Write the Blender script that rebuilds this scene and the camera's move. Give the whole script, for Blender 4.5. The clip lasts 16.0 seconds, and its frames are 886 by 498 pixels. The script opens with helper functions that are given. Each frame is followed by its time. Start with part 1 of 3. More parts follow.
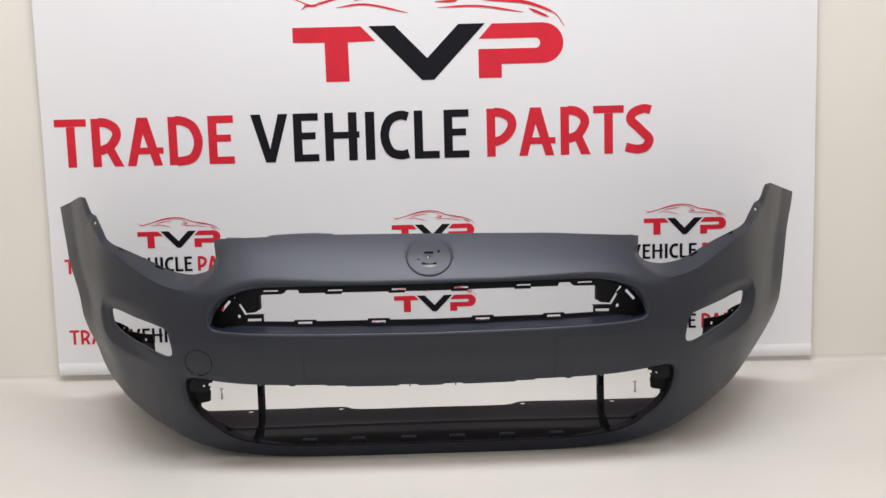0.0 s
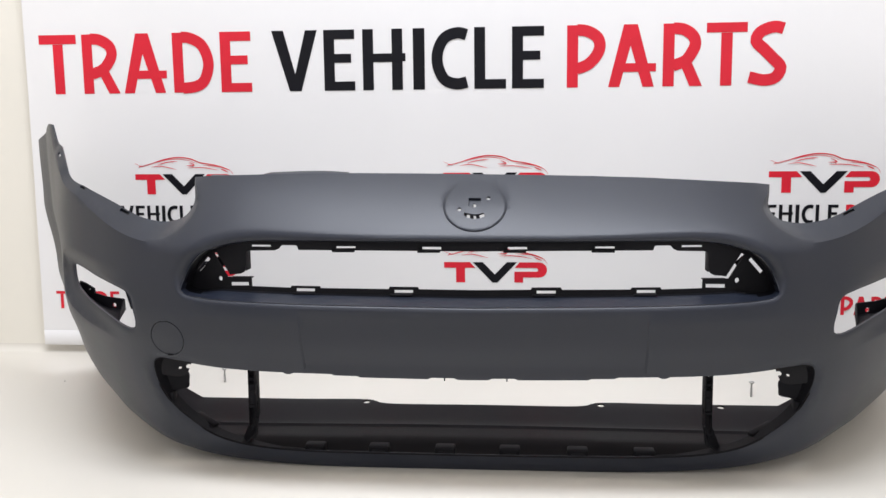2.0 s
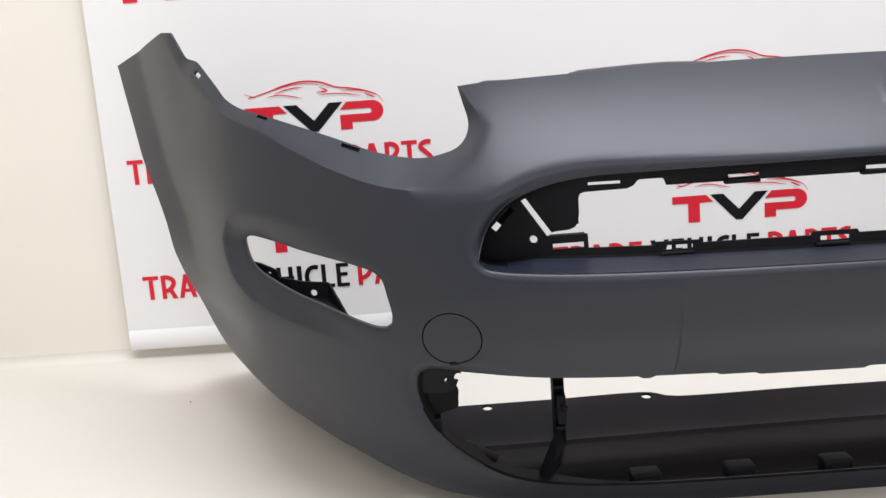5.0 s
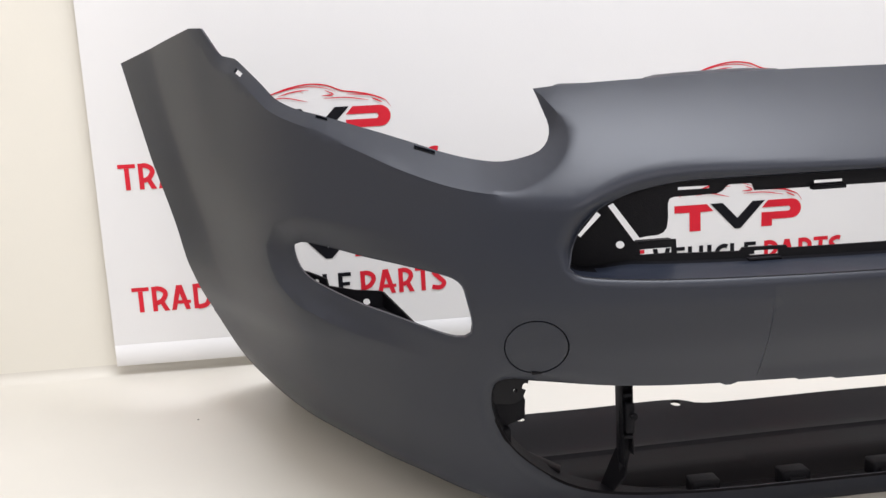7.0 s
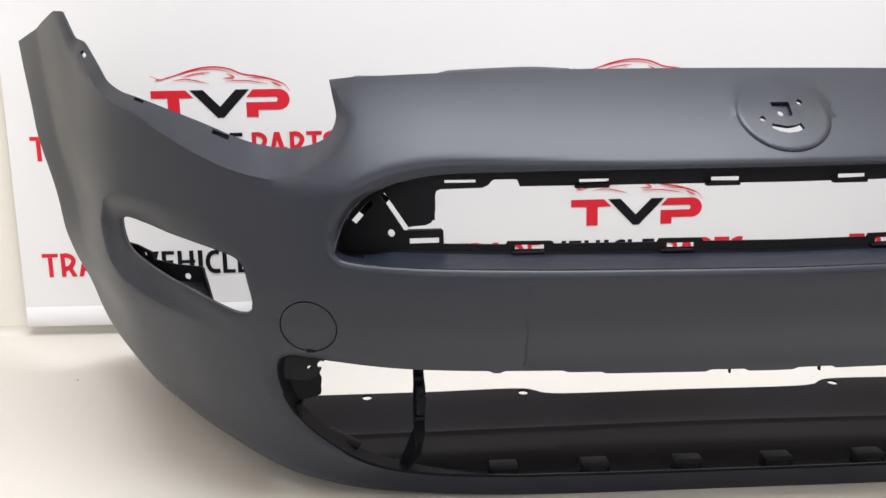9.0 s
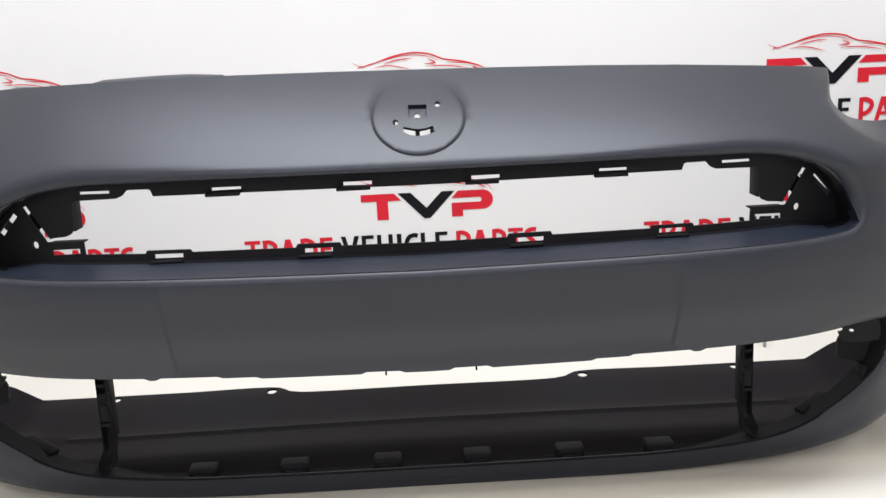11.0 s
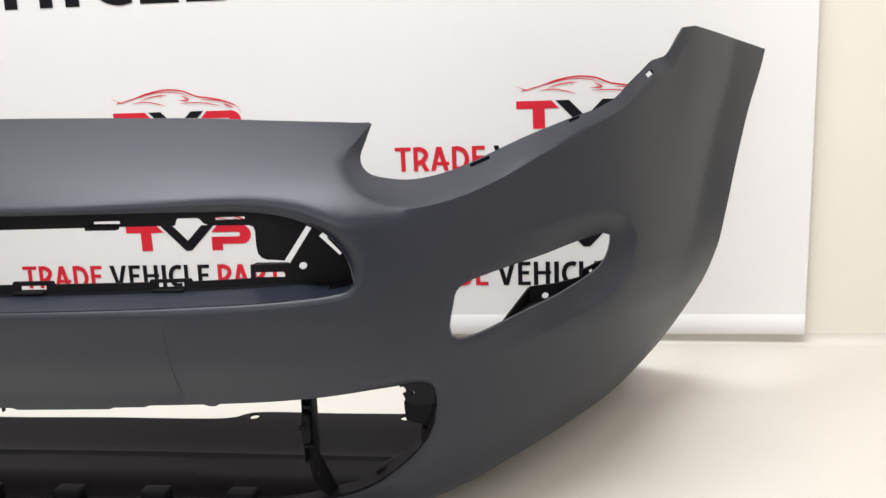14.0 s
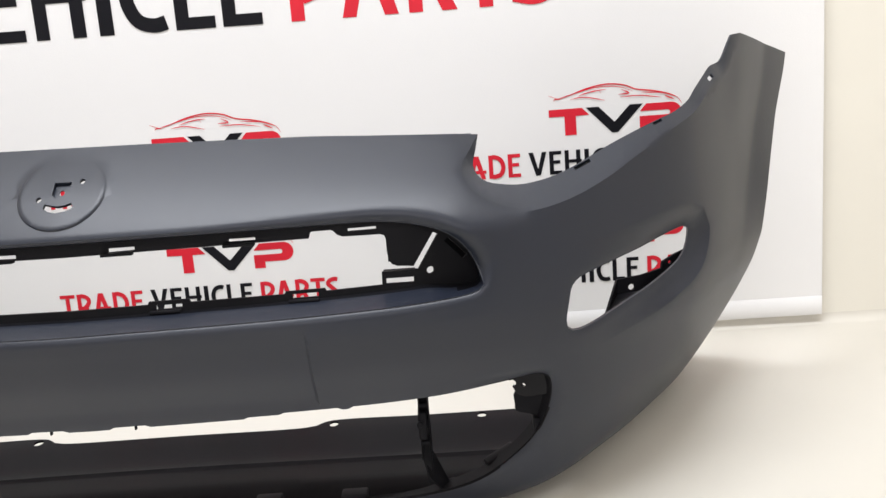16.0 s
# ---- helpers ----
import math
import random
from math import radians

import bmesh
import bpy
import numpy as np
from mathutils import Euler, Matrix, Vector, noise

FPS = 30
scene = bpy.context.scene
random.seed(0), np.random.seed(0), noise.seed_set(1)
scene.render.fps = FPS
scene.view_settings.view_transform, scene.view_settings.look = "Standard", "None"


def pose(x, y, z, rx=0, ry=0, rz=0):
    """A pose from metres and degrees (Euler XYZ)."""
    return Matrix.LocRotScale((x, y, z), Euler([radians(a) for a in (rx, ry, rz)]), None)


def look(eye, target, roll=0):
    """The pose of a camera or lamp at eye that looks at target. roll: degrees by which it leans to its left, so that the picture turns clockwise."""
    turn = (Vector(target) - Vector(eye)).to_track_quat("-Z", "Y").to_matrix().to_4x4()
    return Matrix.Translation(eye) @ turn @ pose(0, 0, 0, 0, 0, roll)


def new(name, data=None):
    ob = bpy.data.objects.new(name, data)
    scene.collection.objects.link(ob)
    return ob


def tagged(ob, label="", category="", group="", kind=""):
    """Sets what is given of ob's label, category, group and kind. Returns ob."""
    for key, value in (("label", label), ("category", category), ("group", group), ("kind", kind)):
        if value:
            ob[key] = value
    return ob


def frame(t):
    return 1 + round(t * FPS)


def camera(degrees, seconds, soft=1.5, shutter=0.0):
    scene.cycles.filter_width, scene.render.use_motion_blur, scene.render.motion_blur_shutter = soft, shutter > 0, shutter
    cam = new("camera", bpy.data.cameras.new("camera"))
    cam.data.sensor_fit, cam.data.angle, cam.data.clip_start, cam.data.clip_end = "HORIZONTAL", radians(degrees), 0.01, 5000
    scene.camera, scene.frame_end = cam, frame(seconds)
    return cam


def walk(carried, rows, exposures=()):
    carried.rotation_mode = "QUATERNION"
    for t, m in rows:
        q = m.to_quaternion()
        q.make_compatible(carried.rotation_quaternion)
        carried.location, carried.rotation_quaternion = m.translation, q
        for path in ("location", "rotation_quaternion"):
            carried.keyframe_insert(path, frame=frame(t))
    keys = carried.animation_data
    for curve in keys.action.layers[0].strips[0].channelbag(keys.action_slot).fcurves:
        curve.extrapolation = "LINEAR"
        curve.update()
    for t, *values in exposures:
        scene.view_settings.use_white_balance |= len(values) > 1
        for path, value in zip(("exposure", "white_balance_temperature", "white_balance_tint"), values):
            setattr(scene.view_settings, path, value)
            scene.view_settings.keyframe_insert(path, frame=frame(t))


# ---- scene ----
from mathutils import geometry

cam = camera(50.4, 16.0, 1.45)
PATH = [
    (0, (0.031, -1.672, 0.573), (0.038, 0.315, 0.339), -1.5),
    (0.5, (0.013, -1.581, 0.559), (0.011, 0.398, 0.273), -1.3),
    (1, (0.039, -1.479, 0.541), (-0.028, 0.506, 0.303), -1.4),
    (1.5, (0.08, -1.334, 0.523), (-0.042, 0.646, 0.268), -1.1),
    (2, (0.086, -1.225, 0.481), (-0.103, 0.746, 0.198), -0.6),
    (2.5, (0.042, -1.124, 0.442), (-0.112, 0.85, 0.163), -0.5),
    (3, (-0.005, -1.058, 0.422), (-0.105, 0.91, 0.08), -0.8),
    (3.5, (-0.06, -0.999, 0.415), (-0.181, 0.968, 0.077), -0.9),
    (4, (-0.174, -0.915, 0.417), (-0.273, 1.052, 0.071), -2.1),
    (4.5, (-0.265, -0.868, 0.423), (-0.386, 1.092, 0.045), -2.1),
    (5, (-0.399, -0.804, 0.425), (-0.42, 1.155, 0.025), -4.2),
    (7.3, (-0.562, -0.769, 0.423), (-0.344, 1.182, 0.039), -2.8),
    (7.5, (-0.542, -0.773, 0.422), (-0.352, 1.181, 0.039), -3.0),
    (8, (-0.484, -0.794, 0.426), (-0.35, 1.161, 0.025), -3.0),
    (8.2, (-0.448, -0.813, 0.423), (-0.33, 1.143, 0.026), -2.5),
    (10.3, (-0.115, -0.828, 0.429), (-0.121, 1.113, -0.055), -0.9),
    (10.5, (-0.086, -0.827, 0.438), (-0.077, 1.112, -0.052), -1.6),
    (11, (0.015, -0.832, 0.437), (0.046, 1.115, -0.02), -2.6),
    (11.5, (0.159, -0.853, 0.435), (-0.03, 1.082, -0.031), -1.8),
    (12, (0.286, -0.88, 0.44), (0.08, 1.061, 0.005), -2.1),
    (12.5, (0.374, -0.838, 0.427), (0.316, 1.104, -0.048), -1.0),
    (13, (0.458, -0.774, 0.428), (0.361, 1.162, -0.061), -1.1),
    (13.5, (0.523, -0.77, 0.442), (0.372, 1.171, -0.016), -2.2),
    (14, (0.574, -0.797, 0.452), (0.322, 1.141, 0.031), -2.2),
    (14.5, (0.602, -0.809, 0.456), (0.31, 1.127, 0.05), -3.0),
    (15, (0.608, -0.821, 0.458), (0.277, 1.11, 0.055), -3.5),
    (15.5, (0.547, -0.854, 0.463), (0.272, 1.089, 0.076), -3.5),
    (16, (0.389, -0.87, 0.462), (0.323, 1.088, 0.062), -4.3),
]
walk(cam, [(t, look(eye, target, roll)) for t, eye, target, roll in PATH], [(0, -0.81, 6500, 15), (1.5, -0.58, 6450, 14), (3, -0.25, 6300, 13), (4, -0.35, 6400, 14), (5, -0.37, 6470, 14), (8, -0.34, 6500, 14), (11, -0.19, 6480, 12), (13, -0.32, 6640, 12), (16, -0.28, 6600, 12)])

# ---- light ----
world = bpy.data.worlds.new("room_air")
scene.world = world
world.use_nodes = True
world.node_tree.nodes["Background"].inputs[0].default_value = (1.0, 0.98, 0.95, 1)
world.node_tree.nodes["Background"].inputs[1].default_value = 0.05


def area_lamp(name, place, target, wide, deep, watts, colour):
    data = bpy.data.lights.new(name, "AREA")
    data.shape, data.size, data.size_y, data.energy, data.color = "RECTANGLE", wide, deep, watts, colour
    ob = new(name, data)
    ob.matrix_world = look(place, target)
    return ob


# a wide ceiling panel before the bumper, and an added, unseen fill behind the camera
area_lamp("panel_lamp", (0.0, -0.46, 2.45), (0.0, -0.41, 0.0), 2.0, 0.45, 86.0, (0.885, 0.935, 1.0))
area_lamp("fill_lamp", (0.0, -2.4, 1.30), (0.0, 0.4, 0.15), 2.8, 1.4, 34.0, (1.0, 0.968, 0.955))

# ---- materials ----


def material(name, colour, rough, metal=0.0, spread=0.08, scale=6.0, grain=0.02, grain_scale=900.0, stain=None, specular=0.5):
    """A painted, moulded or printed surface: two scales of tone, and a fine relief."""
    m = bpy.data.materials.new(name)
    m.use_nodes = True
    nodes, links = m.node_tree.nodes, m.node_tree.links
    shade = nodes["Principled BSDF"]
    shade.inputs["Roughness"].default_value = rough
    shade.inputs["Metallic"].default_value = metal
    shade.inputs["Specular IOR Level"].default_value = specular
    at = nodes.new("ShaderNodeTexCoord")
    broad = nodes.new("ShaderNodeTexNoise")
    broad.inputs["Scale"].default_value, broad.inputs["Detail"].default_value = scale, 5.0
    links.new(at.outputs["Object"], broad.inputs["Vector"])
    ramp = nodes.new("ShaderNodeValToRGB")
    low = tuple(c * (1 - spread) for c in (stain or colour))
    high = tuple(min(1.0, c * (1 + spread)) for c in colour)
    ramp.color_ramp.elements[0].position, ramp.color_ramp.elements[1].position = 0.3, 0.7
    ramp.color_ramp.elements[0].color, ramp.color_ramp.elements[1].color = (*low, 1), (*high, 1)
    links.new(broad.outputs["Fac"], ramp.inputs["Fac"])
    links.new(ramp.outputs["Color"], shade.inputs["Base Color"])
    fine = nodes.new("ShaderNodeTexNoise")
    fine.inputs["Scale"].default_value, fine.inputs["Detail"].default_value = grain_scale, 3.0
    links.new(at.outputs["Object"], fine.inputs["Vector"])
    bump = nodes.new("ShaderNodeBump")
    bump.inputs["Strength"].default_value, bump.inputs["Distance"].default_value = grain, 0.001
    links.new(fine.outputs["Fac"], bump.inputs["Height"])
    links.new(bump.outputs["Normal"], shade.inputs["Normal"])
    worn = nodes.new("ShaderNodeMapRange")
    worn.inputs["To Min"].default_value, worn.inputs["To Max"].default_value = rough - 0.05, rough + 0.05
    links.new(broad.outputs["Fac"], worn.inputs["Value"])
    links.new(worn.outputs["Result"], shade.inputs["Roughness"])
    return m


PRIMER = material("grey_primed_plastic", (0.0110, 0.0144, 0.0248), 0.380, spread=0.05, scale=4.0, grain=0.12, grain_scale=1400.0, specular=0.47)
MOULDED = material("black_moulded_plastic", (0.0065, 0.0065, 0.0085), 0.6, spread=0.15, scale=12.0, grain=0.25, grain_scale=900.0, specular=0.125)
BRACKET = material("dark_grey_bracket_plastic", (0.0085, 0.0085, 0.011), 0.5, spread=0.12, scale=14.0, grain=0.2, grain_scale=900.0, specular=0.2)
TRAY = material("dark_tray_plastic", (0.0050, 0.0044, 0.0056), 0.42, spread=0.2, scale=9.0, grain=0.2, grain_scale=700.0, specular=0.062)
VINYL = material("white_banner_vinyl", (0.755, 0.752, 0.752), 0.55, spread=0.015, scale=2.5, grain=0.15, grain_scale=600.0)
RED = material("red_print", (0.62, 0.013, 0.030), 0.5, spread=0.06, scale=20.0, grain=0.1, grain_scale=600.0, specular=0.3)
BLACK = material("black_print", (0.006, 0.006, 0.009), 0.5, spread=0.1, scale=20.0, grain=0.1, grain_scale=600.0, specular=0.14)
SHEET = material("white_backdrop_sheet", (0.745, 0.717, 0.64), 0.55, spread=0.02, scale=3.0, grain=0.06, grain_scale=300.0)
BOARD = material("off_white_floor_board", (0.645, 0.617, 0.555), 0.42, spread=0.02, scale=3.0, grain=0.06, grain_scale=300.0)
WALL = material("cream_wall_paint", (0.74, 0.71, 0.65), 0.7, spread=0.03, scale=2.0, grain=0.3, grain_scale=250.0)
SIDE = material("beige_wall_paint", (0.68, 0.645, 0.59), 0.7, spread=0.03, scale=2.0, grain=0.3, grain_scale=250.0)
DULL = material("grey_wall_paint", (0.30, 0.30, 0.30), 0.8, spread=0.06, scale=2.0, grain=0.3, grain_scale=250.0)
STEEL = material("zinc_steel", (0.45, 0.44, 0.42), 0.35, metal=1.0, spread=0.1, scale=60.0)

# ---- shape helpers ----


def part(name, bm, mat, parent=None, label="", smooth_shade=True):
    """One mesh object out of a bmesh, under a thing or a part."""
    data = bpy.data.meshes.new(name)
    bm.to_mesh(data)
    bm.free()
    for m in (mat if isinstance(mat, (list, tuple)) else (mat,)):
        data.materials.append(m)
    for poly in data.polygons:
        poly.use_smooth = smooth_shade
    ob = new(name, data)
    ob.parent = parent
    if label:
        ob["label"] = label
    return ob


def thicken(ob, deep, split=35.0, offset=-1.0):
    solid = ob.modifiers.new("thickness", "SOLIDIFY")
    solid.thickness, solid.offset, solid.use_even_offset = deep, offset, False
    edge = ob.modifiers.new("crisp", "EDGE_SPLIT")
    edge.split_angle = radians(split)
    return ob


def box(bm, x0, x1, y0, y1, z0, z1, bevel=0.0):
    made = bmesh.ops.create_cube(bm, size=1.0, matrix=Matrix.LocRotScale(((x0 + x1) / 2, (y0 + y1) / 2, (z0 + z1) / 2), None, (abs(x1 - x0), abs(y1 - y0), abs(z1 - z0))))
    if bevel:
        edges = list({e for v in made["verts"] for e in v.link_edges})
        bmesh.ops.bevel(bm, geom=edges, offset=bevel, segments=2, affect="EDGES", profile=0.5)


def rod(bm, place, radius, length, sides=20, turn=None, radius_end=None):
    m = Matrix.Translation(place) @ (turn or Matrix())
    bmesh.ops.create_cone(bm, cap_ends=True, segments=sides, radius1=radius, radius2=radius if radius_end is None else radius_end, depth=length, matrix=m)


def spline(points, step, closed=False):
    """Points at even steps along a smooth line through the given ones."""
    p = [np.array(q, float) for q in points]
    n = len(p)
    out = []
    for i in range(n if closed else n - 1):
        if closed:
            a, b, c, d = p[i - 1], p[i], p[(i + 1) % n], p[(i + 2) % n]
        else:
            b, c = p[i], p[i + 1]
            a = p[i - 1] if i else 2 * b - c
            d = p[i + 2] if i + 2 < n else 2 * c - b
        k = max(1, int(round(np.linalg.norm(c - b) / step)))
        t1 = max(np.linalg.norm(b - a), 1e-6) ** 0.5
        t2 = max(np.linalg.norm(c - b), 1e-6) ** 0.5
        t3 = max(np.linalg.norm(d - c), 1e-6) ** 0.5
        m1 = (c - b) + t2 * ((b - a) / t1 - (c - a) / (t1 + t2))
        m2 = (c - b) + t2 * ((d - c) / t3 - (d - b) / (t2 + t3))
        for s in np.arange(k) / k:
            out.append((2 * s**3 - 3 * s**2 + 1) * b + (s**3 - 2 * s**2 + s) * m1 + (3 * s**2 - 2 * s**3) * c + (s**3 - s**2) * m2)
    if not closed:
        out.append(p[-1])
    return np.array(out)


def inside(points, loop):
    """Which of the points lie in a closed loop."""
    x, z = points[:, 0][:, None], points[:, 1][:, None]
    a, b = loop, np.roll(loop, -1, 0)
    cross = (a[:, 1] > z) != (b[:, 1] > z)
    with np.errstate(divide="ignore", invalid="ignore"):
        at = a[:, 0] + (z - a[:, 1]) * (b[:, 0] - a[:, 0]) / (b[:, 1] - a[:, 1])
    return (cross & (x < at)).sum(1) % 2 == 1


def gap_to(points, loop, closed=True):
    """The distance of each point from a loop or an open line."""
    a, d = loop, np.roll(loop, -1, 0) - loop
    if not closed:
        a, d = a[:-1], d[:-1]
    best = np.full(len(points), 9.0)
    for p, v in zip(a, d):
        t = np.clip(((points - p) @ v) / max(v @ v, 1e-12), 0, 1)
        best = np.minimum(best, np.linalg.norm(points - p - t[:, None] * v, axis=1))
    return best


def sheet(outer, holes, step, place, lines=()):
    """A bmesh of even triangles over a flat outline with holes, laid into space by place(x, z)."""
    loops = [outer, *holes]
    low, high = outer.min(0), outer.max(0)
    grid = np.array([(x + (step / 2 if k % 2 else 0), z) for k, z in enumerate(np.arange(low[1], high[1], step * 0.87)) for x in np.arange(low[0], high[0], step)])
    keep = inside(grid, outer)
    for h in holes:
        keep &= ~inside(grid, h)
    grid = grid[keep]
    drawn = [(loop, True) for loop in loops] + list(lines)
    for loop, closed in drawn:
        grid = grid[gap_to(grid, loop, closed) > step * 0.4]
    verts, edges = [], []
    for loop, closed in drawn:
        n = len(verts)
        verts += [Vector(p) for p in loop]
        edges += [(n + i, n + (i + 1) % len(loop)) for i in range(len(loop) - (0 if closed else 1))]
    verts += [Vector(p) for p in grid]
    v, _, f, *_ = geometry.delaunay_2d_cdt(verts, edges, [], 0, 1e-6)
    flat = np.array([(p[0], p[1]) for p in v])
    mid = np.array([flat[list(t)].mean(0) for t in f])
    keep = inside(mid, outer)
    for h in holes:
        keep &= ~inside(mid, h)
    xyz = place(flat[:, 0], flat[:, 1])
    bm = bmesh.new()
    made = [bm.verts.new(p) for p in xyz]
    for t, k in zip(f, keep):
        if k:
            bm.faces.new([made[i] for i in t])
    bmesh.ops.delete(bm, geom=[q for q in bm.verts if not q.link_faces], context="VERTS")
    bmesh.ops.recalc_face_normals(bm, faces=bm.faces)
    if bm.faces and sum(q.normal.y * q.calc_area() for q in bm.faces) > 0:
        bmesh.ops.reverse_faces(bm, faces=bm.faces)
    return bm


def loft(rings, closed=True):
    """A bmesh skin over rings of points of equal number."""
    bm = bmesh.new()
    made = [[bm.verts.new(p) for p in ring] for ring in rings]
    for a, b in zip(made[:-1], made[1:]):
        n = len(a)
        for i in range(n if closed else n - 1):
            bm.faces.new((a[i], a[(i + 1) % n], b[(i + 1) % n], b[i]))
    bmesh.ops.recalc_face_normals(bm, faces=bm.faces)
    return bm


def inset(loop, by):
    """A loop drawn in (by > 0) along its own normals."""
    d = np.roll(loop, -1, 0) - np.roll(loop, 1, 0)
    d /= np.maximum(np.linalg.norm(d, axis=1), 1e-9)[:, None]
    n = np.stack([-d[:, 1], d[:, 0]], 1)
    area = (loop[:, 0] * np.roll(loop[:, 1], -1) - np.roll(loop[:, 0], -1) * loop[:, 1]).sum()
    return loop + (by if area > 0 else -by) * n


def mirrored(half):
    """A closed symmetric loop from its right half, listed from the middle line round to the middle line."""
    half = np.asarray(half, float)
    left = half[::-1] * (-1, 1)
    keep = np.abs(left[:, 0]) > 1e-6
    return np.concatenate([half, left[keep]])


def disc(cx, cz, rx, rz, n=36, a0=0.0, a1=360.0):
    a = np.radians(np.linspace(a0, a1, n, endpoint=a1 - a0 < 360))
    return np.stack([cx + rx * np.cos(a), cz + rz * np.sin(a)], 1)


def oblong(cx, cz, w, h, turn=0.0):
    p = np.array([(-w / 2, -h / 2), (w / 2, -h / 2), (w / 2, h / 2), (-w / 2, h / 2)])
    c, s = math.cos(radians(turn)), math.sin(radians(turn))
    return p @ np.array([[c, s], [-s, c]]) + (cx, cz)

# ---- the room ----
FLOOR, BACK, BANNER = -0.0205, 0.541, 0.53


def slab(name, x0, x1, y0, y1, z0, z1, mat, label):
    bm = bmesh.new()
    box(bm, x0, x1, y0, y1, z0, z1)
    return tagged(part(name, bm, mat, smooth_shade=False), label, name.split("_")[0], kind="structure")


# an off-white floor board that lifts a little towards the backdrop
profile = [(-3.6, FLOOR), (-2.0, FLOOR), (-0.6, FLOOR), (0.04, FLOOR), (0.08, FLOOR + .001), (0.12, FLOOR + .0035), (0.20, FLOOR + .015), (0.28, FLOOR + .0275), (0.33, FLOOR + .033), (0.40, FLOOR + .036), (0.46, FLOOR + .0375)]
SWEEP = .015
profile += [(BACK - SWEEP + SWEEP * math.sin(a), FLOOR + .0385 + SWEEP * (1 - math.cos(a))) for a in np.linspace(0, math.pi / 2, 9)]
rise = [(BACK, FLOOR + .0385 + SWEEP), (BACK, 0.5), (BACK, 1.2), (BACK, 2.55)]
curtain = part("backdrop", loft([[(x, y, z) for y, z in rise] for x in np.linspace(-1.34, 1.34, 9)], closed=False), SHEET)
for poly in curtain.data.polygons:
    if poly.normal.y > 0.5:
        poly.flip()
thicken(curtain, .012)
tagged(curtain, "plain off-white backdrop panel behind the banner", "backdrop", kind="structure")
bm = loft([[(x, y, z) for y, z in profile] for x in np.linspace(-2.4, 2.4, 13)], closed=False)
ground = part("floor", bm, BOARD)
for poly in ground.data.polygons:
    if poly.normal.z < -0.01 or poly.normal.y > 0.5:
        poly.flip()
thicken(ground, 0.012)
tagged(ground, "smooth off-white floor board running up to the backdrop", "floor", kind="structure")
slab("wall_north", -2.5, 2.5, BACK + 0.02, BACK + 0.14, FLOOR - 0.1, 2.6, WALL, "plain cream painted wall behind the backdrop")
slab("wall_south", -2.5, 2.5, -3.75, -3.62, FLOOR - 0.1, 2.6, DULL, "plain grey painted wall facing the backdrop")
slab("wall_west", -1.47, -1.35, -1.3, BACK + 0.02, FLOOR - 0.1, 2.6, SIDE, "plain beige painted side wall of the photo bay")
slab("wall_west_back", -2.55, -2.42, -3.62, BACK + 0.02, FLOOR - 0.1, 2.6, DULL, "plain grey painted side wall")
slab("wall_east", 1.35, 1.47, -1.3, BACK + 0.02, FLOOR - 0.1, 2.6, SIDE, "plain beige painted side wall closing the photo bay")
slab("wall_east_back", 2.42, 2.55, -3.62, BACK + 0.02, FLOOR - 0.1, 2.6, DULL, "plain grey painted side wall of the room")
slab("ceiling", -2.55, 2.55, -3.75, BACK + 0.14, 2.6, 2.7, WALL, "plain white painted ceiling")

# ---- the bumper's face ----
def curve(xs, ys, x):
    """A smooth line through the points (monotone cubic)."""
    xs, ys = np.asarray(xs, float), np.asarray(ys, float)
    h, d = np.diff(xs), np.diff(ys) / np.diff(xs)
    m = np.zeros(len(xs))
    m[0], m[-1] = d[0], d[-1]
    for i in range(1, len(xs) - 1):
        if d[i - 1] * d[i] > 0:
            w1, w2 = 2 * h[i] + h[i - 1], h[i] + 2 * h[i - 1]
            m[i] = (w1 + w2) / (w1 / d[i - 1] + w2 / d[i])
    x = np.clip(x, xs[0], xs[-1])
    k = np.clip(np.searchsorted(xs, x) - 1, 0, len(h) - 1)
    t = (x - xs[k]) / h[k]
    return (ys[k] * (1 + 2 * t) * (1 - t) ** 2 + m[k] * h[k] * t * (1 - t) ** 2
            + ys[k + 1] * t * t * (3 - 2 * t) + m[k + 1] * h[k] * t * t * (t - 1))
def smooth(a, b, x):
    t = np.clip((x - a) / (b - a), 0, 1)
    return t * t * (3 - 2 * t)
def depth(x, z):
    """How far back the bumper's face lies at a half width x and a height z."""
    x = np.abs(x)
    y = curve((0, .2, .3, .385, .47, .55, .613, .70, .738, .768, .80, .83, .9), (-.070, -.065, -.057, -.040, -.006, .047, .103, .230, .293, .343, .400, .456, .60), x)
    tuck = curve((0, .3, .40, .45, .515, .586, .65, .72, .9), (.089, .080, .062, .052, .062, .092, .115, .130, .14), x)
    y = y + tuck * curve((-.04, -.02, .0, .02, .05, .10, .15, .18, .21), (1.36, 1.35, 1.29, 1.18, 1.0, .62, .29, .10, .0), z)
    nose = .094 * np.clip((z - .295) / .097, 0, 2) ** 1.22
    y = y + nose * (1 - smooth(.400, .465, x))
    fold = curve((0, .16, .20, .25, .31, .373, .45), (.660, .688, .702, .718, .734, .752, .767), z)
    y = y + (.0021 * np.logaddexp(0, (x - fold + .05) / .008) - .0019 * np.logaddexp(0, (x - fold) / .0025)) * smooth(.17, .27, z)
    return y + .02 * np.clip((z - .25) / .2, 0, 1) * smooth(.36, .44, x) * (1 - .6 * smooth(.67, .76, x))

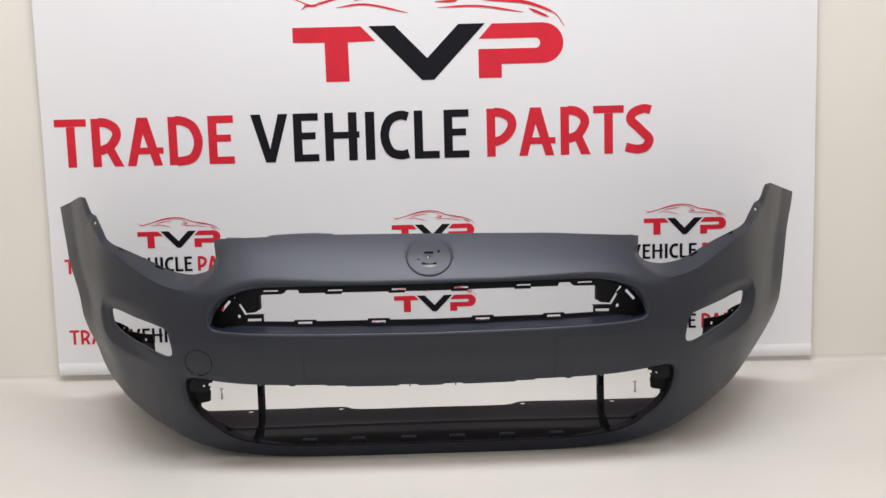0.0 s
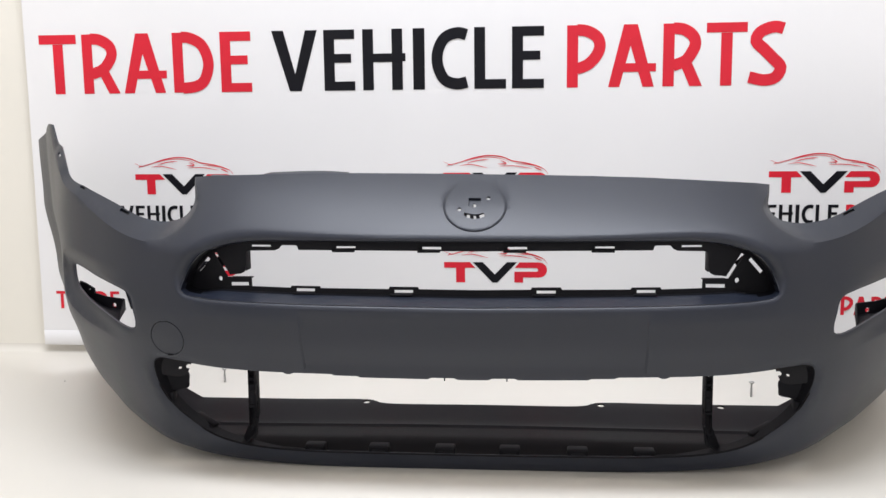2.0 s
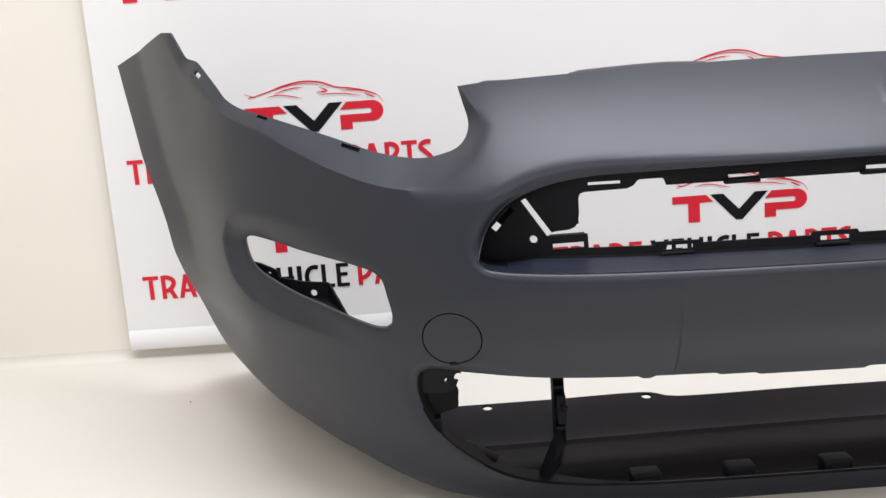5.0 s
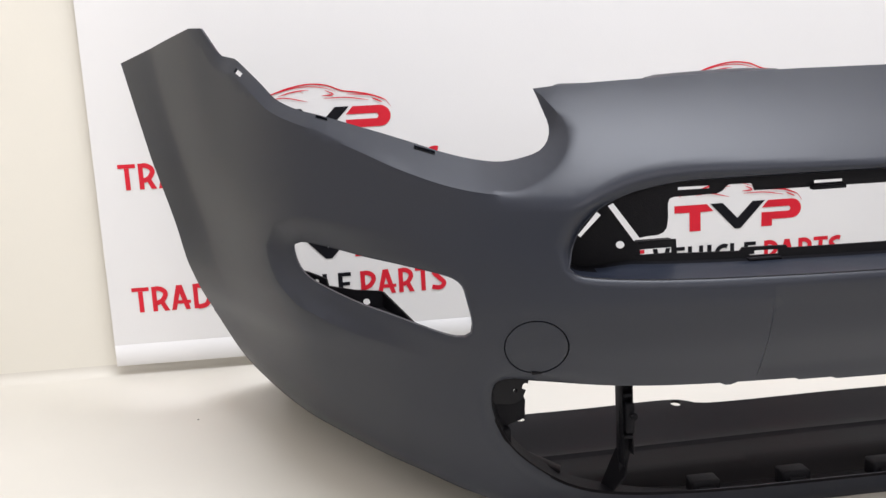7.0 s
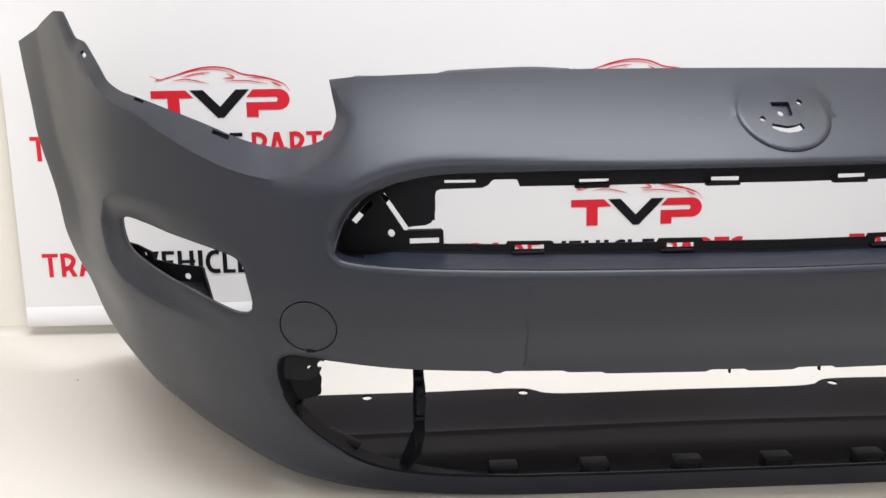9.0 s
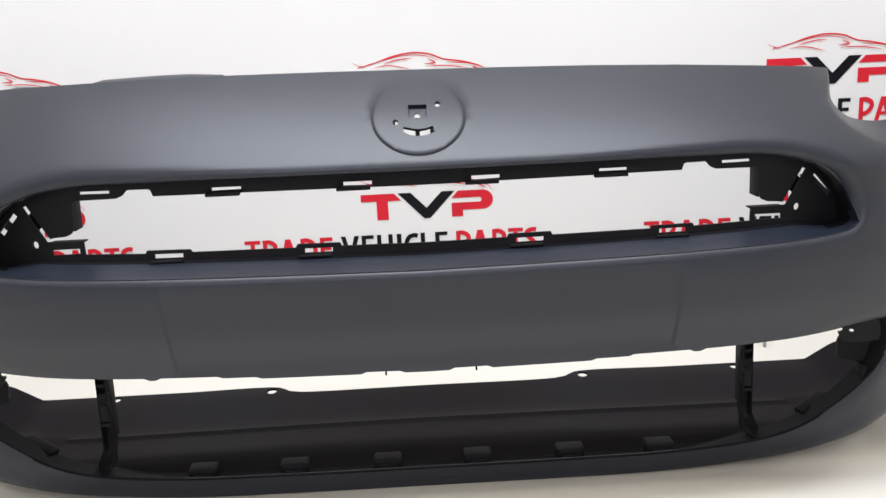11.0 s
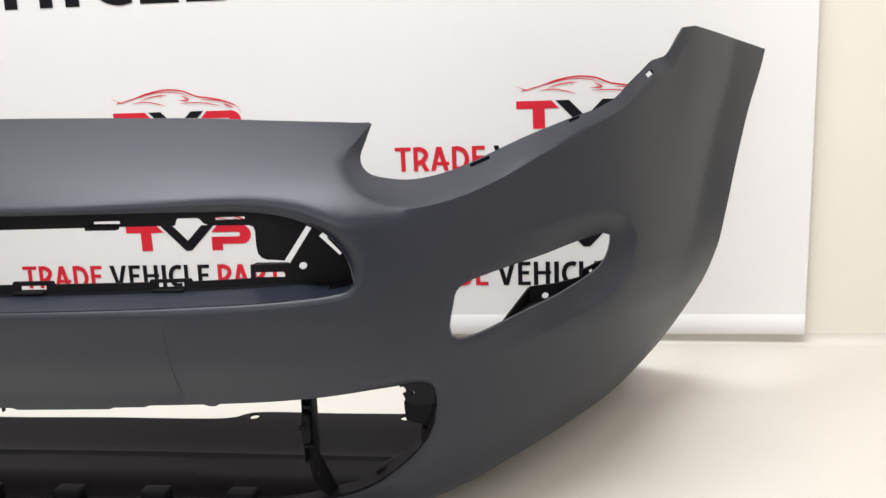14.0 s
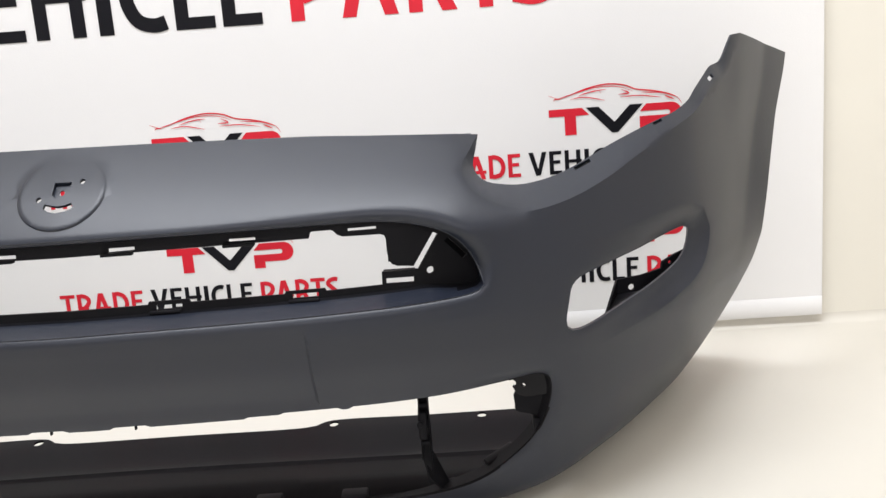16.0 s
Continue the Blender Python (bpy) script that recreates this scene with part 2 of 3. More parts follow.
GRILLE = mirrored(spline([(0, .3120), (.14, .3120), (.24, .3115), (.300, .3095), (.335, .3030), (.359, .2925), (.376, .275), (.386, .252), (.388, .243), (.382, .2375), (.368, .2345), (.325, .2315), (.23, .2290), (.12, .2275), (0, .2265)], .007))
LOWER_TOP = [(0, .1280), (.10, .1290), (.208, .1304), (.30, .1322), (.367, .1365), (.415, .1412), (.434, .1425), (.4455, .137)]
def stepped(line):
    """The panel's lower edge hangs in two shallow steps and bears small nubs."""
    x, top = line[:, 0], line[:, 1] > .1
    drop = .0020 * (x < .150) + .0020 * (x < .187) + .0025 * (np.abs(x - .2465) < .004) - .0024 * (np.abs(x - .0410) < .017)
    return np.stack([x, line[:, 1] - drop * top], 1)


LOWER = mirrored(stepped(spline(LOWER_TOP + [(.4485, .120), (.444, .098), (.4315, .071), (.408, .045), (.37, .019), (.32, .004), (.25, -.002), (.14, -.004), (0, -.005)], .005)))
FOG = spline([(.6145, .2545), (.607, .2580), (.580, .2555), (.550, .2500), (.522, .2460), (.494, .2410), (.478, .2360), (.4705, .2290), (.4665, .214), (.4632, .195), (.4645, .1865), (.470, .1822), (.478, .1815), (.4925, .1848), (.511, .1905), (.532, .1965), (.556, .2025), (.582, .2120), (.602, .2215), (.6105, .2310), (.6150, .2450)], .006, True)
NOTCH = [(.3925, .3825), (.3890, .368), (.3855, .352), (.389, .342), (.397, .3345), (.410, .330), (.428, .3275), (.448, .330), (.475, .337), (.505, .3485), (.53, .3580), (.555, .3667), (.58, .3750), (.602, .3815), (.6215, .3915), (.633, .4030), (.648, .4165), (.6605, .4275), (.667, .4292), (.674, .4312), (.6825, .4405), (.690, .4520), (.696, .4610)]
ARCH = [(.8135, .436), (.8025, .400), (.789, .350), (.7735, .300), (.7595, .250), (.7455, .200), (.7225, .150), (.685, .103), (.651, .075), (.617, .057), (.583, .047), (.549, .039), (.508, .030), (.468, .0165), (.43, .0030), (.39, -.0095), (.34, -.0195), (.26, -.0260), (0, -.029)]
SKIN = mirrored(np.concatenate([[(0, .392), (.08, .392), (.16, .3915), (.24, .390), (.32, .387), (.37, .3848)], spline(NOTCH, .006), spline([(.71, .4625), (.76, .4505), (.8040, .4385)], .006), spline(ARCH, .007)]))
NOTCH_LINE = spline(NOTCH, .006)
FOOT_LINE = spline(ARCH[5:], .010)
CORNER_LINE = spline([(.415, .1420), (.434, .1425), (.4455, .137), (.4485, .120), (.444, .098), (.4315, .071), (.408, .045), (.37, .019), (.345, .0105)], .006)
fog_left = FOG[::-1] * (-1, 1)


def ledge_width(x, z):
    """The width of the sloping ledge under the headlamp, along the notch; it tapers off up the side of the nose."""
    wide = curve((.383, .395, .43, .50, .55, .605, .64, .672, .685, .6975, .72), (.0120, .0140, .0225, .0240, .0190, .0120, .0135, .0165, .0120, .0070, .0040), x)
    return wide * (1 - .82 * smooth(.348, .384, z) * (1 - smooth(.40, .43, x)))


def lip_roll(x, z):
    """The rounding of the face into its openings, and the hollow beside the fog lamp opening."""
    p = np.stack([np.abs(x), z], 1)
    low = smooth(.262, .245, z)
    end = smooth(.10, .37, p[:, 0])
    y = (.0030 + .0075 * end * (1 - low)) * np.clip(1 - gap_to(p, GRILLE) / (.0045 + .0105 * end * (1 - low)), 0, 1) ** 2
    beside = np.clip(ledge_width(p[:, 0], z) - gap_to(p, NOTCH_LINE, False), 0, 1)
    y = y + (1.25 - .75 * smooth(.645, .69, p[:, 0])) * beside
    y = y + .0012 * np.clip(1 - gap_to(p, FOG) / .004, 0, 1) ** 2
    y = y + .006 * np.clip(1 - gap_to(p, LOWER) / .010, 0, 1) ** 2 * smooth(.33, .42, p[:, 0])
    y = y + .005 * np.clip(1 - gap_to(p, FOOT_LINE, False) / .013, 0, 1) ** 2 * (1 - smooth(.66, .74, p[:, 0]))
    near = np.clip(1 - gap_to(p, FOG) / .026, 0, 1)
    y = y + .022 * (near + .55 * near * (1 - near)) * smooth(.48, .61, p[:, 0]) * (1 - smooth(.250, .300, z))
    y = y + .0026 * (1 - smooth(.2218, .2242, p[:, 0])) * smooth(.224, .205, z) * smooth(.13, .14, z)
    e = ((x / .0410) ** 2 + ((z - .3535) / .0310) ** 2) ** .5
    return y - .0026 * (1 - smooth(.945, 1.01, e)) * smooth(.388, .350, z)


def bend(x, y, z):
    """The cover sags a little to its right along the top, as soft plastic does."""
    side = np.clip(x / .39, -1, 1) * smooth(.30, .385, z)
    middle = 1 - smooth(.42, .55, np.abs(x))
    z = z - .0065 * side * middle - .003 * np.clip(x, 0, 1) * smooth(.3, .4, z)
    z = z + np.where(x < 0, .0055, -.0025) * smooth(.60, .67, np.abs(x)) * smooth(.36, .42, z)
    x = x + .0035 * (1 - smooth(.10, .32, np.abs(x))) * smooth(.20, .25, z)
    x = x + np.where(x < 0, .0025 - .003 * smooth(.34, .42, z), .0025 + .0055 * smooth(.34, .42, z)) * smooth(.62, .80, np.abs(x))
    y = y + .030 * smooth(-.60, -.72, x) * smooth(.34, .24, z) * smooth(.09, .16, z)
    return np.stack([x, y, z], -1)


def face(x, z, back=0.0):
    return bend(x, depth(x, z) + lip_roll(x, z) + back, z)


bumper = new("front_bumper")
# it stands turned and tipped back by a degree, as it rests on the curved board
STAND = pose(.0085, .0002, .0102, -1.12, -.04, .50)
bumper.matrix_basis = STAND @ Matrix.Translation((0, 0, FLOOR))
tagged(bumper, "grey primed plastic car front bumper cover standing on the white floor", "bumper")


def under(ob, parent=None):
    """Hangs a part under the bumper without moving it."""
    ob.parent = parent or bumper
    if parent is None:
        ob.matrix_parent_inverse = Matrix.Translation((0, 0, -FLOOR))
    return ob


holes = [GRILLE, LOWER, FOG, fog_left]
holes += [disc(-.0198, .349, .0026, .0022, 12), disc(.0172, .3625, .0026, .0022, 12)]
holes += [np.array([(-.0139, .3415), (-.008, .3388), (-.001, .3376), (.007, .3384), (.0139, .3408), (.0119, .3453), (.006, .3436), (0, .3429), (-.006, .3438), (-.0133, .3453)])]
holes += [np.concatenate([[(-.0085, .3625), (.0075, .3625)], disc(-.0005, .354, .008, .0045, 9, 0, -180)])]
for s in (-1, 1):
    holes += [oblong(s * .657, .4140, .0085, .0044, s * 38), oblong(s * .579, .3725, .011, .0026, s * 19), oblong(s * .4925, .3405, .018, .0032, s * 20)]
TOW = disc(-.4140, .1750, .0262, .0252, 40)
holes.append(TOW)
pocket_hole = disc(-.001, .3530, .0026, .0022, 12)
ring = disc(0, .3535, .0410, .0310, 60)
def aside(line, by):
    """An open line moved sideways, and its mirror image."""
    d = np.gradient(line, axis=0)
    d /= np.linalg.norm(d, axis=1)[:, None]
    moved = line + by * np.stack([d[:, 1], -d[:, 0]], 1)
    return [(moved, False), (moved * (-1, 1), False)]


lines = [(inset(ring, a), True) for a in (-.0004, .0010, .0024, .0050)]
lines += [(inset(GRILLE, -a), True) for a in (.002, .0045, .0075, .0115, .0165)]
for loop in (FOG, fog_left):
    lines += [(inset(loop, -a), True) for a in (.003, .0075)]
    lines += [(inset(loop, -.0255), True), (inset(loop, -.0275), True)]
along = NOTCH_LINE[1:-3]
wide = ledge_width(along[:, :1], along[:, 1:])
lines += aside(along, wide * .86) + aside(along, wide + .0003)
for x in (.2215, .2245):
    seam = np.array([(x, z) for z in np.linspace(.140, .223, 14)])
    lines += [(seam, False), (seam * (-1, 1), False)]
for by in (-.004, 0.0, .004):
    crease = np.array([(x + by, z) for z, x in ((z, float(curve((0, .16, .20, .25, .31, .373, .45), (.660, .688, .702, .718, .734, .752, .767), z))) for z in np.linspace(.19, .435, 34))])
    lines += [(crease, False), (crease * (-1, 1), False)]
lines += aside(CORNER_LINE, -.0045) + aside(CORNER_LINE, -.0098)
lines += aside(FOOT_LINE, -.004) + aside(FOOT_LINE, -.0085) + aside(FOOT_LINE, -.013)
skin = under(part("skin", sheet(SKIN, holes, .0075, face, lines), PRIMER, label="matt grey primed outer skin"))
thicken(skin, .003)

thicken(under(part("badge_pocket", sheet(np.array([(-.0105, .3480), (.0095, .3480), (.0095, .3640), (-.0105, .3640)]), [pocket_hole], .005, lambda x, z: face(x, z, .0055)), PRIMER)), .001)
cap = under(part("tow_cover", sheet(inset(TOW, .0012), [], .006, lambda x, z: face(x, z, .0004)), PRIMER, label="round push-in towing eye cover"))
thicken(cap, .004)
bm = bmesh.new()
at = face(np.array([-.4120]), np.array([.1505]))[0]
box(bm, at[0] - .0052, at[0] + .0052, at[1] - .0006, at[1] + .003, at[2] - .0012, at[2] + .0012, .0003)
under(part("tow_cover_tab", bm, MOULDED, label="dark prising slot under the cover"))
seat = under(part("tow_cover_seat", sheet(inset(TOW, -.006), [], .008, lambda x, z: face(x, z, .006)), MOULDED))
thicken(seat, .002)


def rim(name, loop, steps, mat):
    """The turned-in edge of an opening: rings of (draw in, set back)."""
    ease = 1 - .6 * smooth(.33, .37, np.abs(loop[:, :1])) * (loop[:, :1] ** 2 < .16)
    ease = ease * (1 - .5 * smooth(.25, .29, loop[:, 1:])) if name == "grille_rim" else ease
    rings = [face(*(loop + (inset(loop, a) - loop) * ease).T, 0) * (1, 0, 1) + (face(*loop.T, 0) + np.array((0, 1, 0)) * (b if b > .002 else b * smooth(.25, .28, loop[:, 1:]))) * (0, 1, 0) for a, b in steps]
    ob = under(part(name, loft(rings), [mat, MOULDED]))
    for poly in ob.data.polygons:
        # black deep inside; it also paints in the shade on the ledge's back and ends
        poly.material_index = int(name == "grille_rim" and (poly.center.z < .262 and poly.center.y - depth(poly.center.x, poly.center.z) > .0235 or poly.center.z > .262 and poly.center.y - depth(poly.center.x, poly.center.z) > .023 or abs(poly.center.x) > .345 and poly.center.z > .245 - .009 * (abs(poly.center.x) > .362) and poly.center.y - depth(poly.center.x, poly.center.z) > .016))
    return thicken(ob, .0022, 50, 0)


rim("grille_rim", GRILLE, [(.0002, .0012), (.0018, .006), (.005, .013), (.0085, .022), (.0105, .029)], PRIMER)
rim("fog_rim", FOG, [(.0002, .0012), (.0004, .003), (.0006, .005)], PRIMER)
rim("fog_rim", fog_left, [(.0002, .0012), (.0004, .003), (.0006, .005)], PRIMER)

# the frame behind the grille opening, with its clip slots and the slit at each end
half = [(0, .2455)]
for cx in (.0920, .2205):
    half += [(cx - .0200, .2458 + .003 * cx), (cx - .0185, .2490), (cx + .0185, .2492), (cx + .0200, .2458 + .003 * cx)]
half += [(.2930, .2475), (.2935, .2598), (.3275, .2592), (.3475, .2897), (.3432, .2920), (.3232, .2622), (.3180, .2632), (.3085, .2640), (.3035, .2662), (.3008, .2705), (.2998, .2780), (.2998, .2900), (.2985, .2938), (.2950, .2952)]
half += [(.2600, .2960), (.2550, .2982), (.2515, .3022), (.2495, .3030), (.2325, .3030), (.2305, .3022), (.2285, .2968), (0, .2960)]
window = mirrored(half)
slots = []
for s in (-1, 1):
    slots += [oblong(s * .0920, .2432, .0245, .0040), oblong(s * .2205, .2440, .0245, .0040), oblong(s * .3100, .2503, .0258, .0048, s * -2)]
    slots += [oblong(s * .0550, .2999, .0245, .0036), oblong(s * .1665, .3004, .0250, .0034), oblong(s * .2785, .3018, .0262, .0026)]
    slots += [disc(s * .3385, .2565, .0034, .0034, 16), oblong(s * .3632, .2745, .0250, .0052, s * -48)]


def frame_place(x, z):
    back = depth(x, np.full_like(z, .27)) + .030 + .006 * smooth(.31, .37, np.abs(x))
    return bend(x, back, z)


frame_part = under(part("grille_frame", sheet(inset(GRILLE, .0025), [window, *slots], .012, frame_place), MOULDED, label="black moulded grille frame with clip slots"))
thicken(frame_part, .0025)
# raised clip housings along the frame
for cx, cz, w in [(s * x, z, .029) for s in (-1, 1) for x, z in ((.0550, .2983), (.1665, .2985), (.0920, .2412), (.2205, .2418))]:
    bm = bmesh.new()
    y = float(depth(np.array(cx), np.array(.27))) + .029
    if cz > .28:
        box(bm, cx - w / 2, cx + w / 2, y - .006, y + .001, cz - .0035, cz - .0005, .0006)
    else:
        box(bm, cx - w / 2, cx + w / 2, y - .005, y + .001, cz - .0030, cz - .0008, .0006)
    under(part("clip", bm, MOULDED))

# the end panels' inner webs, seen in the shade at both ends of the grille
for s in (-1, 1):
    bm = bmesh.new()
    y = -.028
    box(bm, s * .3000, s * .3018, y + .004, y + .024, .268, .293, .0004)
    box(bm, s * .2940, s * .3240, y + .004, y + .016, .2575, .2588, .0004)
    under(part("frame_web", bm, MOULDED))
    # a rib behind the slanted slot, seen only as a dark backing from the outer side
    bm = bmesh.new()
    box(bm, -.0085, .019, -.0015, .0015, -.0145, .0, .0006)
    bm.transform(Matrix.Translation((s * .3632, float(depth(np.array(.3632), np.array(.27))) + .086, .2745)) @ Euler((0, math.radians(s * 48), 0)).to_matrix().to_4x4())
    under(part("frame_rib", bm, MOULDED))

# ---- the lower opening: side walls, brackets, struts, tray and lip ----
low_side = spline([(.386, .1400), (.415, .1420), (.434, .1425), (.4455, .137), (.4485, .120), (.444, .098), (.4315, .071), (.408, .045), (.37, .019), (.32, .004), (.25, -.002)], .007)
for s in (-1, 1):
    loop = low_side * (s, 1)
    rings = []
    for a, b in ((0, .0008), (.001, .006), (.003, .014), (.005, .021)):
        p = loop + (-s * a, 0)
        q = face(loop[:, 0], loop[:, 1])
        rings.append(np.stack([p[:, 0], q[:, 1] + b * smooth(.24, .36, low_side[:, 0]), p[:, 1]], 1))
    thicken(under(part("lower_rim", loft(rings, closed=False), MOULDED, label="black inner side wall of the lower opening")), .0025, 50, 0)
    # bracket in the upper outer corner: a rounded cap plate, a darker block under it and a small tab
    plate = spline([(.4075, .1385), (.4068, .1290), (.4085, .1195), (.4120, .1120), (.4140, .1075), (.4230, .1050), (.4360, .1085), (.4470, .1130), (.4485, .1260), (.4440, .1385), (.4300, .1425)], .004, True) * (s, 1)
    cap_place = lambda x, z: np.stack([x, .026 + .55 * (.4480 - np.abs(x)) - .10 * (z - .12), z], -1)
    ob = under(part("lower_bracket", sheet(plate, [disc(s * .4110, .1185, .0034, .0036, 16), disc(s * .4215, .1175, .0022, .0022, 12)], .006, cap_place), BRACKET, label="dark grey fixing bracket with round holes"))
    thicken(ob, .004)
    lower = spline([(.4125, .1085), (.4120, .0960), (.4128, .0880), (.4220, .0860), (.4290, .0850), (.4375, .0800), (.4440, .0940), (.4470, .1120)], .004, True) * (s, 1)
    ob = under(part("bracket_block", sheet(lower, [], .007, lambda x, z: np.stack([x, .036 + .35 * (.4480 - np.abs(x)), z], -1)), MOULDED))
    thicken(ob, .006)
    bm = bmesh.new()
    box(bm, s * .4290, s * .4370, .030, .046, .0640, .0850, .0015)
    under(part("bracket_tab", bm, MOULDED))
    # upright strut: a channel that bulges at a boss and tapers to its foot
    line = spline([(.3124, .130), (.3124, .112), (.3118, .100), (.3109, .092), (.3112, .070), (.3121, .060), (.3124, .044), (.3150, .030), (.3173, .014), (.3213, .012), (.3226, .030), (.3234, .046), (.3234, .082), (.3226, .096), (.3219, .112), (.3218, .130)], .004, True) * (s, 1)
    web = under(part("strut", sheet(line, [disc(s * .3193, .0745, .0036, .0034, 14), oblong(s * .3197, .1150, .005, .0035)], .006, lambda x, z: np.stack([x, .040 + (.116 - z) * .10, z], -1)), MOULDED, label="black upright strut across the lower opening"))
    thicken(web, .005)
    bm = bmesh.new()
    box(bm, s * .3125, s * .3138, .034, .060, .046, .128, .0008)
    box(bm, s * .3212, s * .3226, .036, .058, .034, .128, .0008)
    box(bm, s * .3132, s * .3216, .034, .046, .103, .107, .001)
    under(part("strut_rib", bm, MOULDED))
    bm = bmesh.new()
    box(bm, s * .3115, s * .3205, .032, .046, .0680, .0980, .0022)
    rod(bm, (s * .3138, .031, .0860), .0034, .006, 14, Euler((math.pi / 2, 0, 0)).to_matrix().to_4x4())
    box(bm, s * .3126, s * .3219, .033, .044, .0630, .0665, .0008)
    under(part("strut_boss", bm, MOULDED))
    foot = [(.3124, .050, .046), (.3179, .046, .020), (.3330, .046, .0045), (.3400, .060, .0035), (.3248, .064, .012), (.3231, .056, .046)]
    bm = bmesh.new()
    bm.faces.new([bm.verts.new((s * x, y, z)) for x, y, z in foot])
    thicken(under(part("strut_foot", bm, MOULDED)), .002, 50, 0)

# tray: from the lip back to the free rear edge
rear = [(0, .245), (.155, .245), (.168, .249), (.182, .262), (.30, .262), (.40, .262), (.470, .262)]
tray_right = np.concatenate([spline(rear, .01), spline([(.500, .262), (.514, .245), (.516, .20), (.500, .14), (.466, .105), (.437, .087)], .012), spline([(.40, .079), (.33, .074), (.22, .072), (.12, .071), (0, .071)], .012)])


def tray_place(x, y):
    y = y - .004 * np.cos(x * 7)
    up = .0010 + .0018 * smooth(.1510, .1550, y) + .0008 * smooth(.1500, .1550, y) * smooth(.1620, .1560, y) + .0082 * smooth(.157, .26, y) + .030 * np.clip((np.abs(x) - .468) / .045, 0, 2) ** 1.6 + .016 * smooth(.42, .47, np.abs(x)) * (1 - smooth(.10, .20, y))
    up = up - .0165 * smooth(.102, .066, y) * (1 - smooth(.34, .41, np.abs(x)))
    return np.stack([x, y + .004 * np.cos(x * 7), up], -1)


tray_holes = [disc(s * x, y, .0062, .0080, 16) for s in (-1, 1) for x, y in ((.19, .2515), (.378, .250))]
folds = [(np.array([(x, y + .004 * math.cos(x * 7)) for x in np.linspace(-.40, .40, 70)]), False) for y in (.077, .086, .096, .1465, .1510, .1550, .1595)]
bm = sheet(mirrored(tray_right), tray_holes, .012, tray_place, folds)
if sum(f.normal.z for f in bm.faces) < 0:
    bmesh.ops.reverse_faces(bm, faces=bm.faces)
thicken(under(part("undertray", bm, TRAY, label="dark flat plastic undertray behind the lip")), .0025)
# the lip's inner edge and its row of clip blocks
front_edge = spline([(.445, .100), (.4315, .071), (.408, .045), (.37, .019), (.32, .004), (.25, -.002), (.14, -.004), (0, -.005)], .01)
front_edge = np.concatenate([front_edge, front_edge[::-1][1:] * (-1, 1)])
rings = []
for a, b in ((0, .0), (-.0012, .003), (-.006, .007), (-.0095, .016), (-.0105, .085)):
    q = face(front_edge[:, 0], front_edge[:, 1])
    rings.append(np.stack([q[:, 0], q[:, 1] + np.minimum(b, .016 + .07 * smooth(.40, .28, np.abs(q[:, 0]))), q[:, 2] + a], 1))
thicken(under(part("lip_edge", loft(rings, closed=False), TRAY, label="black recess behind the lip")), .0025, 50, 0)
for s in (-1, 1):
    for cx in (.046, .1415, .2345):
        bm = bmesh.new()
        cx = s * cx + .001
        box(bm, cx - .0145, cx + .0145, .054, .074, -.0150, .0035, .0028)
        box(bm, cx - .0090, cx + .0090, .051, .056, -.0140, -.0020, .0015)
        under(part("lip_clip", bm, MOULDED))
    bm = bmesh.new()
    box(bm, -.0175, .0175, -.004, .010, -.010, .0070, .0015)
    box(bm, -.0125, .0125, -.007, .002, -.008, .0035, .0010)
    bm.transform(pose(s * .396, .060, .0315, 0, s * -24, s * 18))
    under(part("lip_clip", bm, TRAY))

# the turned-under lower edge at each corner, reaching back to where the cover rests on the board
for s in (-1, 1):
    edge = spline([p for p in ARCH if .44 < p[0] < .74], .01)
    rings = []
    for k in np.linspace(0, 1, 6):
        q = face(edge[:, 0] * s, edge[:, 1], .002)
        q[:, 0] -= s * .075 * k * smooth(.55, .70, edge[:, 0])
        q[:, 1] += (.02 + .115 * smooth(.37, .52, edge[:, 0])) * k
        ends = np.interp(q[:, 1], [y for y, z in profile], [z for y, z in profile]) - .0092 + .0196 * q[:, 1]
        ends = np.maximum(ends, q[:, 2] - .030 - .2 * smooth(.58, .66, edge[:, 0]))
        q[:, 2] = q[:, 2] * (1 - k ** 1.5) + k ** 1.5 * np.minimum(q[:, 2], ends)
        rings.append(q)
    thicken(under(part("lower_return", loft(rings, closed=False), MOULDED)), .0020, 60, 0)

# moulding nubs on the panel's lower edge
for x in (-.0374, .0447):
    bm = bmesh.new()
    y = float(depth(np.array(x), np.array(.125)))
    box(bm, x - .0008, x + .0008, y, y + .004, .1225, .1295, .0003)
    under(part("moulding_nub", bm, MOULDED))

